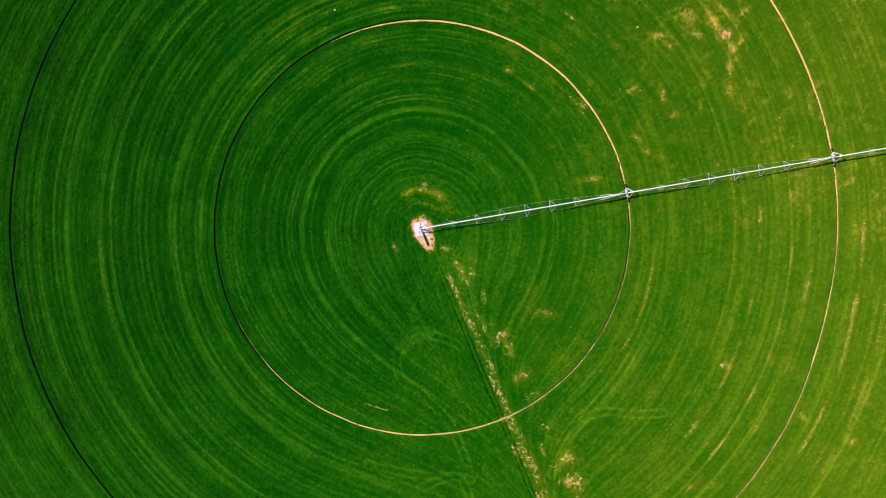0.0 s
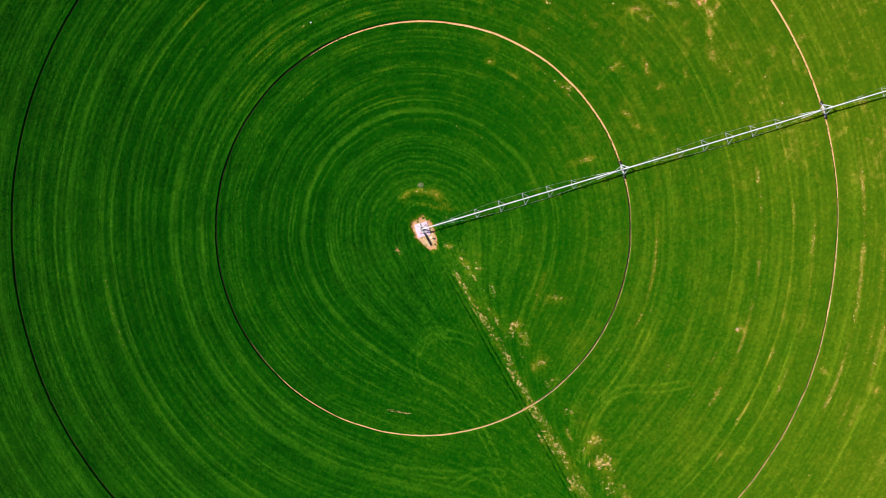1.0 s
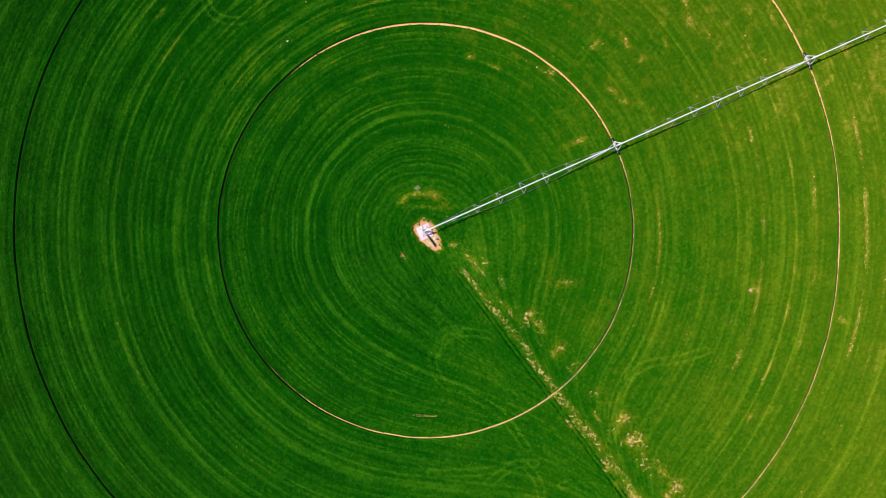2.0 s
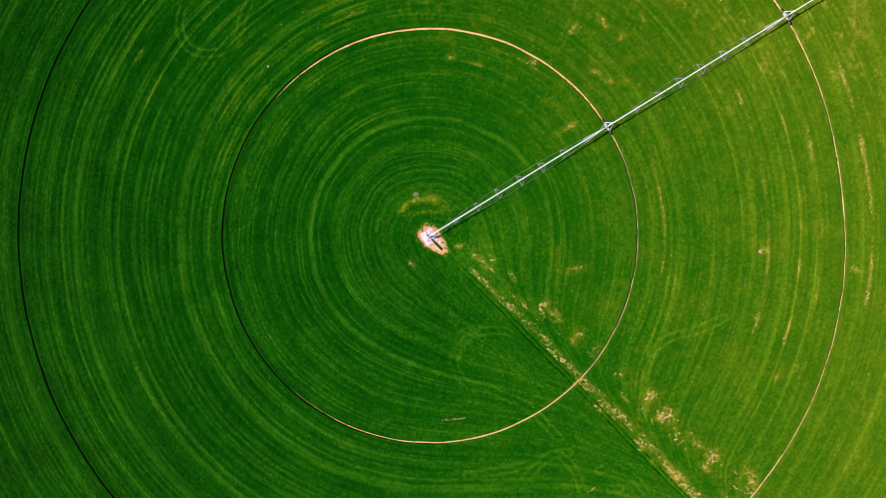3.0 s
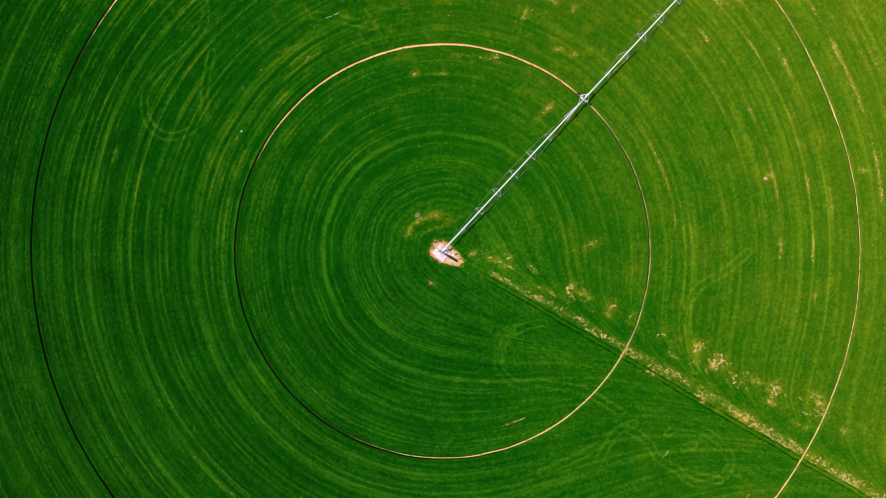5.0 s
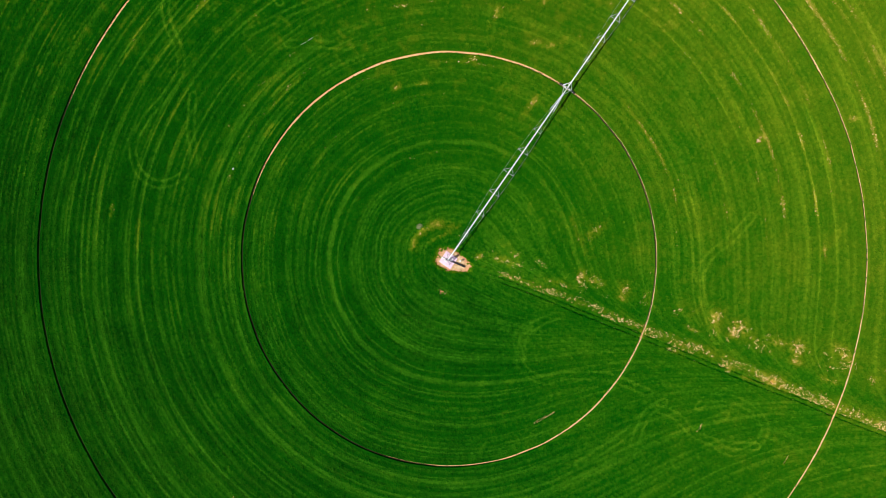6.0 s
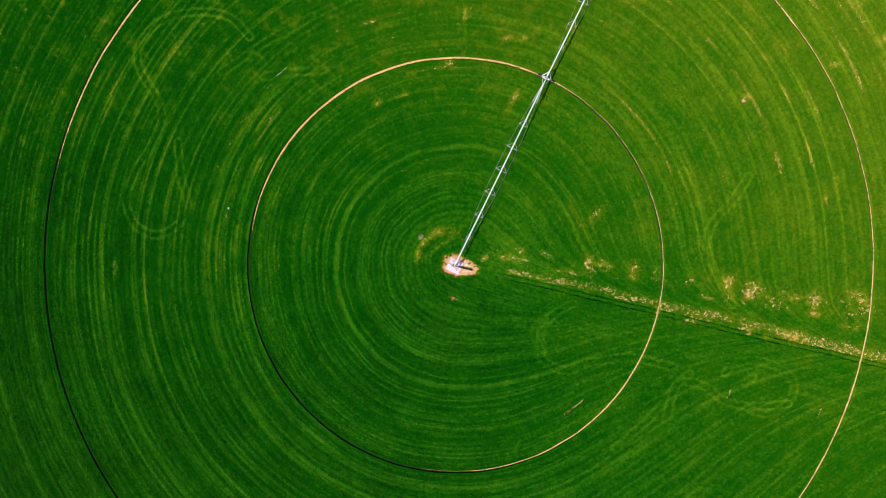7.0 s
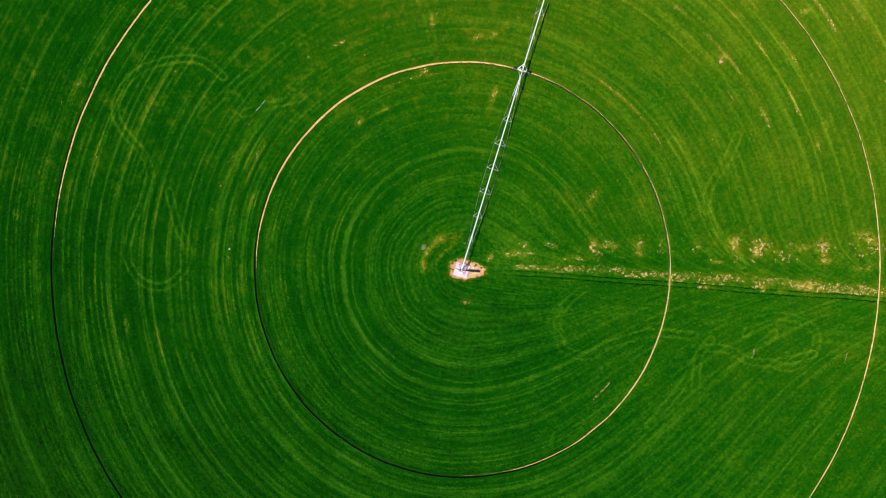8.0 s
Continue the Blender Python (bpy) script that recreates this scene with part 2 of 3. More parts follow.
def gap_to_run(x, y, run, reach=3.0):
    """Distance of each place from a run of points, where it is under reach."""
    out = np.full(x.shape, 99.0, np.float32)
    near = np.where((x > run[:, 0].min() - reach) & (x < run[:, 0].max() + reach) & (y > run[:, 1].min() - reach) & (y < run[:, 1].max() + reach))[0]
    px, py = x[near], y[near]
    best = np.full(px.shape, 99.0 ** 2)
    for (ax, ay), (bx, by) in zip(run, run[1:]):
        dx, dy = bx - ax, by - ay
        t = np.clip(((px - ax) * dx + (py - ay) * dy) / (dx * dx + dy * dy + 1e-9), 0, 1)
        best = np.minimum(best, (px - ax - t * dx) ** 2 + (py - ay - t * dy) ** 2)
    out[near] = np.sqrt(best)
    return out


def track_edge(r, turn, k):
    """How far a place lies inside the bare wheel track k (over 0: inside)."""
    u = turn * TRACKS[k]
    mid = TRACKS[k] + 0.16 * (grain(u / 5.0, u * 0, 31 + k) - 0.5)
    if k:                             # the outer towers have wandered a little
        deg = np.degrees((turn + LANE + math.pi) % (2 * math.pi)) - 180
        mid = mid - 0.5 * np.exp(-((deg + 14) / 9) ** 2) + 0.3 * np.exp(-((deg + 45) / 18) ** 2) + 0.2 * np.exp(-((deg - 8) / 7) ** 2)
    half = 0.13 + 0.03 * k + 0.05 * grain(u / 2.2, u * 0 + 3, 33 + k) + 0.07 * ease(-0.6, 0.4, np.cos(turn + LANE - radians(5)))
    return half - np.abs(r - mid)


def pivot_oval(x, y):
    """Trodden sandy ground round the pivot, narrowing towards the lane (1 on its rim)."""
    u, v = 1.14 * (x * math.cos(LANE) + y * math.sin(LANE)), -x * math.sin(LANE) + y * math.cos(LANE)
    w = np.interp(u, (-3.2, -1.0, 1.5, 6.2), (2.0, 2.4, 2.2, 1.2))
    return 1.7 * np.exp(-0.5 * (((u - 1.4) / 4.3) ** 4 + (v / w) ** 4))


def row_lines(seed, gap, wide, strong, known=()):
    """A lookup over the row number: lines of thinner crop, the known ones (radius, strength) or at uneven spacing."""
    rng = np.random.default_rng(seed)
    at = np.arange(0, 480, 0.05)
    out = np.zeros_like(at)
    marks, p = [(k + ROW_ZERO, v) for k, v in known], 2.0
    while not known and p < 478:
        marks.append((p, rng.uniform(0.1, 1.0)))
        p += gap * rng.uniform(0.5, 1.6)
    for p, v in marks:
        w = wide * rng.uniform(0.7, 1.4)
        lo, hi = int(max(p - 4 * w, 0) / 0.05), int((p + 4 * w) / 0.05)
        out[lo:hi] += strong * v * np.exp(-0.5 * ((at[lo:hi] - p) / w) ** 2)
    return at, out


ROW_ZERO = 60.0
# radii of the rows where the drill left a thinner line, and how plain each is
ROWS_INNER = [(7.4, 0.4), (9.2, 0.5), (10.8, 0.3), (12.6, 0.4), (14.6, 0.35), (16.5, 0.6), (18.7, 0.35), (20.9, 0.7), (22.6, 0.35), (23.3, 0.65), (26.9, 0.3),
              (28.9, 0.7), (31.2, 0.7), (32.1, 0.6), (33.7, 0.35), (35.8, 0.4), (37.4, 0.6), (39.2, 0.6), (40.5, 0.3), (43.0, 0.4), (45.3, 0.6), (47.1, 0.3),
              (48.4, 0.4), (51.2, 0.3), (52.5, 0.45), (53.6, 0.6)]
ROWS_OUTER = [(56.6, 0.4), (58.2, 0.6), (60.0, 0.5), (60.7, 0.7), (62.9, 0.35), (64.8, 0.25), (66.9, 0.4), (68.4, 0.6), (69.4, 0.4), (71.6, 0.35), (74.2, 0.3),
              (75.4, 0.7), (77.6, 0.7), (78.3, 0.4), (79.4, 0.45), (81.8, 0.25), (84.1, 0.35), (86.2, 0.4), (87.6, 0.45), (89.1, 1.0), (93.2, 0.9), (95.5, 0.3),
              (97.6, 0.35), (102.2, 0.4), (104.3, 0.55), (107.8, 0.5), (111.0, 0.4), (114.5, 0.6), (118.0, 0.4), (122.0, 0.5), (126.0, 0.4), (131.0, 0.5)]
BANDS = [(12.0, 0.5), (16.5, 0.5), (21.5, 0.7), (28.9, 0.7), (36.5, 0.4), (43.5, 0.6), (46.0, 0.5), (54.0, 0.7), (60.5, 0.9), (68.8, 0.5), (77.9, 0.7), (85.5, 0.8),
         (93.6, 0.6), (104.0, 0.7), (114.5, 0.7), (124.0, 0.7), (133.0, 0.6)]
LINES_FINE = row_lines(11, 1.2, 0.16, 1.05)
LINES_ROWS = row_lines(12, 0, 0.17, 1.0, ROWS_INNER + ROWS_OUTER)
LINES_BROAD = row_lines(13, 0, 0.75, 1.0, BANDS)
LINES_LANE = row_lines(14, 1.7, 0.28, 1.0)


def field(x, y):
    """Over the plan: bareness, litter and thinness of the crop, the height of its canopy and the paleness of its
    leaves. Thinness and paleness also carry painted sunlight across the field.
    """
    r = np.hypot(x, y)
    th = np.arctan2(y, x)
    turn = (th - LANE) % (2 * math.pi)
    along, off = x * math.cos(LANE) + y * math.sin(LANE), -x * math.sin(LANE) + y * math.cos(LANE)
    front = ease(-4, 30, along)
    # the drilled rows run round the pivot and swing outwards beside the lane
    arc = turn * 70.0
    near = np.where(off < 0, np.exp(off / (7.5 + 0.08 * np.clip(along, 0, 120))), np.exp(-off / 4.0))
    calm = (1.15 - 0.35 * ease(45, 65, r)) / (1.0 + 1.3 * front * near)
    row = r - 38.0 * front * near + 0.5 * (grain(arc / 14.0, r / 9.0, 9) - 0.5) + 1.0 * (grain(turn * 1.4, r / 25.0, 10) - 0.5) + ROW_ZERO
    fine = np.interp(row, *LINES_FINE) * calm * (0.45 + 0.6 * ease(0.2, 0.8, grain(turn * 5.0, row / 1.1, 1)))
    mid = np.interp(row, *LINES_ROWS) * calm * (0.45 + 1.0 * grain(turn * 5.0, row / 2.0, 2))
    broad = np.interp(row, *LINES_BROAD) * (0.45 + 0.8 * grain(turn * 1.5, row / 8.0, 3))
    mid = mid + 0.55 * front * ease(0.15, 0.6, near) * np.interp(off + 0.9 * (grain(along / 16.0, off / 9.0, 8) - 0.5) + 200.0, *LINES_LANE) * grain(along / 9.0, off / 2.0, 64)
    speck = grain(x / 0.38, y / 0.38, 4)
    lumps = grain(x / 0.72, y / 0.72, 5)
    # plants run together along the drilled rows
    ring = 2.0 ** np.round(np.log2(np.maximum(r, 4.0)))
    drill = 0.45 * grain(turn * ring / 2.2, row / 0.45, 61) + 0.55 * grain(turn * ring / 9.0, row / 0.6, 62)
    patchy = grain(x / 14.0, y / 14.0, 6) * 0.5 + grain(x / 4.0, y / 4.0, 7) * 0.5
    east = np.clip((x * math.cos(-0.35) + y * math.sin(-0.35)) / 100.0, -0.8, 1.3)
    lively = 1.0 - 0.28 * ease(-0.45, 0.15, east) * (1 - 0.55 * ease(10, 45, -y))
    sunny = ease(-0.4, 0.2, east)
    thin = 0.11 + 0.04 * ease(-0.2, 0.2, east) + 0.05 * fine + lively * (0.12 * mid + 0.06 * broad) + 0.08 * (patchy - 0.5)
    thin += (0.05 + 0.06 * sunny) * (speck - 0.5) + (0.05 + 0.05 * sunny) * (drill - 0.5)
    pale = (0.95 - 0.65 * ease(-0.4, 0.3, east)) * fine + 0.85 * lively * lively * mid + 0.26 * lively * broad
    # far-west leaves painted lighter against the falloff in light there; other sides adjusted too
    pale += 0.20 * ease(40, 110, -x) - (0.04 * ease(8, 25, y) + 0.03 * ease(40, 75, y)) * ease(-60, -20, x) + 0.16 * ease(20, 70, -y) * ease(20, -30, x)
    pale += 0.08 * (patchy - 0.5) + 0.34 * (drill - 0.5) + 0.32 * (speck - 0.5) - 0.09 + (0.06 + 0.14 * ease(4, -6, y)) * ease(34, 14, r) + 0.10 * ease(0.3, 0.9, east)
    # the east side stands thinner; its yellowing also paints in brightness opposite the sun
    thin += 0.03 * ease(0, 70, y + 0.3 * x) - 0.05 * ease(50, 90, y) + 0.03 * ease(20, 70, -y) * ease(10, -30, x)
    thin += np.where(east > 0, 0.27, 0.04) * east * (1 - 0.25 * ease(8, 20, along) * ease(3, -2, off))
    # tufts of thin crop among the rows, most of them on the north-east
    weak = ease(0.55, 0.85, grain(x / 2.2, y / 2.2, 16) * 0.6 + grain(x / 0.8, y / 0.8, 17) * 0.4)
    north_east = ease(25, 70, 0.8 * x + 0.75 * y) * ease(-15, 15, y)
    thin += weak * (0.05 + 0.12 * north_east) + 0.05 * north_east
    litter = 0.30 * north_east * weak * ease(40, 48, r)
    beyond = ease(8, 20, along) * ease(3, -2, off)
    dry = (1 - beyond) * np.maximum(ease(0.0, 0.5, east), 0.95 * ease(25, 70, y) * ease(-70, -20, x))
    litter = np.maximum(litter, 0.36 * np.clip(fine + mid, 0, 1) * dry * ease(0.38, 0.72, grain(turn * ring / 6.0, row / 1.2, 18)))
    tan = ease(15, 45, y) * ease(-75, -45, x) * ease(20, -10, x)
    thin += 0.30 * tan * np.clip(fine + mid, 0, 1.2) * ease(0.45, 0.75, grain(turn * ring / 5.0, row / 2.0, 63))
    thin += (0.02 + 0.08 * ease(25, 70, y)) * np.clip(fine, 0, 1) * dry + 0.02 * ease(0.1, 0.5, east)
    ragged, bare, raw = grain(x / 1.3, y / 1.3, 19), 0.55 * litter, np.zeros_like(thin)
    for bx, by, a, b, tilt, s in SPOTS_NEAR + SPOTS_FAR + SPOTS_EAST + SPOTS_LANE + HEAPS:
        c, q = math.cos(radians(tilt)), math.sin(radians(tilt))
        u, v = ((x - bx) * c + (y - by) * q) / a, (-(x - bx) * q + (y - by) * c) / b
        d = u * u + v * v
        spot = s * np.exp(-0.5 * d) * (0.55 + 0.9 * (ease(0.25, 0.75, ragged) if b > 0.25 else 1.0))
        litter = np.maximum(litter, 0.8 * spot)
        bare = np.maximum(bare, np.minimum(spot, 0.95) if s > 1.25 and b > 0.25 else spot if s > 1.25 else 0.6 * spot)
        if s > 1.25:
            raw = np.maximum(raw, np.exp(-0.25 * d))
        thin = thin + (0.46 if by > 0 else 0.36) * min(s, 1) * np.exp(-0.45 * d) * (0.9 * lumps + 0.9 * speck)
    for rr, t0, t1, w, s in RINGS:
        deg = (np.degrees(th) - t0) % 360
        inside = ease(0, 6, deg) * ease(0, 6, (t1 - t0) - deg) * (deg < t1 - t0)
        wob = rr + 0.4 * (grain(arc / 9.0, arc * 0, 11) - 0.5)
        g = s * inside * np.exp(-0.5 * ((r - wob) / (0.12 + 0.5 * w)) ** 2) * (0.3 + 1.05 * ease(0.3, 0.8, grain(arc / 4.0, r * 0.3, 12)))
        litter, bare = np.maximum(litter, 1.15 * g), np.maximum(bare, 0.45 * g)
        thin = thin + 0.24 * g
    for k, run in enumerate(LOOPS_NORTH + LOOPS_SOUTH):
        d = np.abs(gap_to_run(x, y, smooth_run(run)) - 0.85)
        mark = np.exp(-0.5 * (d / 0.22) ** 2) * (0.35 + 0.9 * grain(x / 2.5, y / 2.5, 20 + k)) * (1.35 if k == 0 else 0.5 if k in (3, 4) else 0.85)
        thin, pale = thin + 0.09 * mark, pale + 0.48 * mark
    # the lane: a dry straw-littered strip beside twin wheel ruts
    seen = ease(9.0, 18.0, along)
    middle = np.interp(along, LANE_AT, LANE_OFF) + 0.5 * (grain(along / 6.0, along * 0, 65) - 0.5)
    strip = np.exp(-0.5 * ((off - middle) / (0.50 + 0.004 * along)) ** 2) * ease(6.0, 18.0, along)
    inner = np.exp(-0.5 * ((off - 1.3) / 0.45) ** 2) * ease(20, 60, along) * ease(0.35, 0.7, grain(along / 5.0, along * 0, 66))
    strip2 = np.exp(-0.5 * ((off - 5.0 - 0.065 * along) / 2.2) ** 2) * ease(5, 14, along) * ease(0.45, 0.8, grain(x / 2.5, y / 2.5, 13))
    litter = np.maximum(litter, np.maximum(strip, inner) * (0.42 + 0.7 * ease(0.25, 0.7, grain(along / 2.4, off / 0.7, 14))))
    litter = np.maximum(litter, 0.5 * strip2)
    bare = np.maximum(bare, 0.55 * strip)
    thin = thin + (0.17 * strip + 0.08 * inner + 0.08 * strip2) * (0.25 + 0.75 * lumps + 0.6 * speck)
    dense = np.exp(-0.5 * ((off - 4.6 - 0.02 * along) / 1.1) ** 2) * ease(20, 40, along)
    thin = thin - 0.07 * dense - 0.02 * ease(0.0, -1.0, off) * ease(-12, -3, off) * seen
    fan = ease(5, 9, along) * ease(34, 16, along) * ease(-4, 0, off) * ease(9, 5, off)
    thin, pale, litter = thin + 0.05 * fan * (0.4 + lumps), pale + 0.12 * fan, np.maximum(litter, 0.22 * fan)
    weave = 0.3 * (grain(along / 7.0, along * 0, 67) - 0.5)
    ruts = np.maximum(np.exp(-0.5 * ((off + 0.38 + weave) / 0.11) ** 2), np.exp(-0.5 * ((off - 0.66 + weave) / 0.11) ** 2) * ease(0.25, 0.45, grain(along / 8.0, along * 0, 68))) * seen
    # rut shade also put into the leaf colour, darker green along both wheel lines
    thin = thin - 0.3 * ruts
    # broken up at the size of single plants
    litter = np.clip(litter, 0, 1) * (1 - 0.1 * raw) * (1 - 0.8 * ruts)
    bare = ease(0.78, 0.95, bare * (0.15 + 1.5 * (0.65 * speck + 0.35 * lumps)))
    core = pivot_oval(x, y)
    bare = np.maximum(bare, ease(0.75, 1.05, core + 0.7 * (lumps - 0.5) + 0.9 * (speck - 0.5)))
    thin = thin + 0.45 * ease(0.08, 0.7, core) * (0.4 + 0.8 * lumps)
    litter = litter * (core < 0.6) * (1 - 0.7 * np.exp(-0.5 * ((r - 8) / 2.5) ** 2) * (y > 3)) * (0.55 + 0.75 * grain(x / 1.6, y / 1.6, 52))
    edge = np.zeros_like(thin)
    for k in (0, 1):
        e = track_edge(r, turn, k)
        bare = np.maximum(bare, ease(-0.12, 0.04, e))
        edge = np.maximum(edge, ease(-0.8, -0.1, e))
        thin = thin + 0.10 * ease(-0.9, 0.0, e) * grain(arc / 3.0, r, 15)
    rough = 1 - 0.85 * edge
    height = 0.52 + rough * (0.15 * (speck - 0.5) + 0.14 * (lumps - 0.5) + 0.32 * (drill - 0.5)) - 0.13 * fine - 0.18 * mid - 0.08 * np.clip(thin - 0.2, 0, 0.8) + (0.16 - 0.04 * ease(-10, 30, x - 0.3 * y) - 0.30 * ease(0.45, 0.65, (0.5 * x + 0.8 * y) / np.maximum(r, 1))) * edge
    height = np.maximum(height, 0.36) * (1 - 0.65 * ease(0.15, 0.8, core)) - 0.44 * ruts
    height = height * (1 - bare) - 0.45 * bare
    return bare, litter, np.clip(thin, 0, 1), height, np.clip(pale, 0, 1)


def ring_sheet(name, radii, counts, zfun, material, focus=0.0):
    """A round sheet of rings; counts doubles from one band to the next. focus: how much closer the steps lie towards the lane."""
    xs, ys, start = [], [], []
    n = 0
    for r, c in zip(radii, counts):
        a = np.arange(c) * (2 * math.pi / c)
        a = LANE + a - focus * np.sin(a)
        xs.append(r * np.cos(a))
        ys.append(r * np.sin(a))
        start.append(n)
        n += c
    x, y = np.concatenate(xs), np.concatenate(ys)
    z, attrs = zfun(x, y)
    loops, sizes = [], []
    for i in range(len(radii) - 1):
        c0, c1, s0, s1 = counts[i], counts[i + 1], start[i], start[i + 1]
        j = np.arange(c0)
        jn = (j + 1) % c0
        if c0 == c1:
            f = np.stack((s0 + j, s1 + j, s1 + jn, s0 + jn), 1)
        else:
            f = np.stack((s0 + j, s1 + 2 * j, s1 + 2 * j + 1, s1 + (2 * j + 2) % c1, s0 + jn), 1)
        loops.append(f.ravel())
        sizes.append(np.full(c0, f.shape[1]))
    loops, sizes = np.concatenate(loops), np.concatenate(sizes)
    me = bpy.data.meshes.new(name)
    me.vertices.add(n)
    me.vertices.foreach_set("co", np.stack((x, y, z), 1).astype(np.float32).ravel())
    me.loops.add(len(loops))
    me.loops.foreach_set("vertex_index", loops.astype(np.int32))
    me.polygons.add(len(sizes))
    me.polygons.foreach_set("loop_start", np.concatenate(([0], np.cumsum(sizes)[:-1])).astype(np.int32))
    me.polygons.foreach_set("use_smooth", np.ones(len(sizes), bool))
    for key, values in attrs.items():
        me.attributes.new(key, "FLOAT", "POINT").data.foreach_set("value", values.astype(np.float32))
    me.update(calc_edges=True)
    me.materials.append(material)
    return new(name, me)


# ---- ground and crop ----
def ground_height(x, y):
    r, turn = np.hypot(x, y), (np.arctan2(y, x) - LANE) % (2 * math.pi)
    z = 0.03 * (grain(x / 1.4, y / 1.4, 40) - 0.5)
    for k in (0, 1):
        z = z - 0.11 * ease(-0.25, 0.10, track_edge(r, turn, k))
    z = np.where(r > 160, 0.0, z)
    dried = 0.8 * ease(-30, 15, -y - 0.1 * x) * ease(-45, -15, x) * (r > 30) * (0.5 + 0.7 * grain(x / 3.0, y / 3.0, 44))
    worn = np.maximum(ease(0.06, 0.14, track_edge(r, turn, 0)), ease(0.06, 0.14, track_edge(r, turn, 1)))
    for bx, by, a, b, tilt, s in SPOTS_NEAR + SPOTS_EAST:
        if b < 0.25:                      # slits trodden as bare as the tracks
            c, q = math.cos(radians(tilt)), math.sin(radians(tilt))
            u, v = ((x - bx) * c + (y - by) * q) / a, (-(x - bx) * q + (y - by) * c) / (b + 0.5)
            worn = np.maximum(worn, ease(3.0, 1.5, u * u + v * v))
    return z, {"worn": worn, "sand": np.maximum(ease(0.85, 1.65, pivot_oval(x, y) + 0.5 * (grain(x / 0.7, y / 0.7, 45) - 0.5)), dried)}


def crop_height(x, y):
    r = np.hypot(x, y)
    bare, litter, thin, z, pale = field(x, y)
    z = np.where(r > 420, -0.3, z)
    return z, {"thin": thin, "pale": pale}


g_r = [0.02] + [0.4 * k for k in range(1, 20)] + [1.0 * k for k in range(8, 160)]
for tr in TRACKS:
    g_r = [r for r in g_r if abs(r - tr) > 0.9] + list(np.arange(tr - 0.85, tr + 0.86, 0.085))
g_r = sorted(g_r) + [200, 300, 450, 700, 1100, 1700, 2600, 4200]
ground = ring_sheet("ground", g_r, [1200] * len(g_r), ground_height, SOIL)
tagged(ground, "flat reddish-brown farm soil with sunken wheel tracks", "ground", kind="structure")

c_r = list(np.arange(1.0, FIELD, 0.30))
for tr in TRACKS:
    c_r = [r for r in c_r if abs(r - tr) > 0.75] + list(np.arange(tr - 0.7, tr + 0.71, 0.08))
c_r = sorted(c_r) + [139, 143, 150, 160, 175, 195, 220, 250, 290, 340, 400, 421]
c_n = [320 if r < 16 else 640 if r < 33 else 1280 if r < 66 else 2560 for r in c_r]
crop = ring_sheet("crop", c_r, c_n, crop_height, CROP, 0.6)
tagged(crop, "dense dark-green irrigated crop drilled in circular rows", "crop", kind="stuff")


def leaf_tufts():
    """Rosettes of three broad leaves in drilled rows, over the whole canopy."""
    rng = np.random.default_rng(21)
    rows = np.arange(2.0, FIELD - 1.0, 0.42)
    counts = (2 * math.pi * rows / 0.40).astype(int)
    r = np.repeat(rows, counts)
    a = np.concatenate([(np.arange(c) + rng.random()) * (2 * math.pi / c) for c in counts])
    r = r + rng.normal(0, 0.09, len(r))
    a = a + rng.normal(0, 0.12, len(a)) / r
    x, y = r * np.cos(a), r * np.sin(a)
    bare, litter, thin, z, pale = field(x, y)
    turn = (np.arctan2(y, x) - LANE) % (2 * math.pi)
    gap = np.maximum(track_edge(r, turn, 0), track_edge(r, turn, 1))
    keep = (z > 0.12) & (gap < -0.27) & (rng.random(len(x)) > 0.9 * ease(0.4, 1.0, thin))
    x, y, z, thin, pale = x[keep], y[keep], z[keep], thin[keep], pale[keep]
    n = len(x)
    size = rng.uniform(0.7, 1.3, n)
    spin = rng.uniform(0, 2 * math.pi, n)
    co = np.empty((n, 3, 3, 3), np.float32)
    for k in range(3):
        t = spin + k * 2.094 + rng.normal(0, 0.25, n)
        reach, lift, half = 0.28 * size, rng.uniform(0.06, 0.19, n) * size, rng.uniform(0.14, 0.20, n) * size
        c, q = np.cos(t), np.sin(t)
        co[:, k, 0] = np.stack((x - 0.03 * c, y - 0.03 * q, z - 0.06), 1)
        co[:, k, 1] = np.stack((x + reach * c - half * q, y + reach * q + half * c, z - 0.04 + lift), 1)
        co[:, k, 2] = np.stack((x + reach * c + half * q, y + reach * q - half * c, z - 0.04 + lift), 1)
    shade = np.clip(thin + rng.normal(0, 0.03, n), 0, 1)
    me = bpy.data.meshes.new("crop_leaves")
    me.vertices.add(n * 9)
    me.vertices.foreach_set("co", co.ravel())
    me.loops.add(n * 9)
    me.loops.foreach_set("vertex_index", np.arange(n * 9, dtype=np.int32))
    me.polygons.add(n * 3)
    me.polygons.foreach_set("loop_start", np.arange(0, n * 9, 3, dtype=np.int32))
    me.attributes.new("thin", "FLOAT", "POINT").data.foreach_set("value", np.repeat(shade, 9).astype(np.float32))
    light = np.clip(pale + rng.normal(0, 0.06, n), 0, 1)
    me.attributes.new("pale", "FLOAT", "POINT").data.foreach_set("value", np.repeat(light, 9).astype(np.float32))
    me.update(calc_edges=True)
    me.materials.append(CROP)
    return tagged(new("crop_leaves", me), "broad green crop leaves standing in circular drilled rows", "crop leaves", kind="stuff")


leaf_tufts()


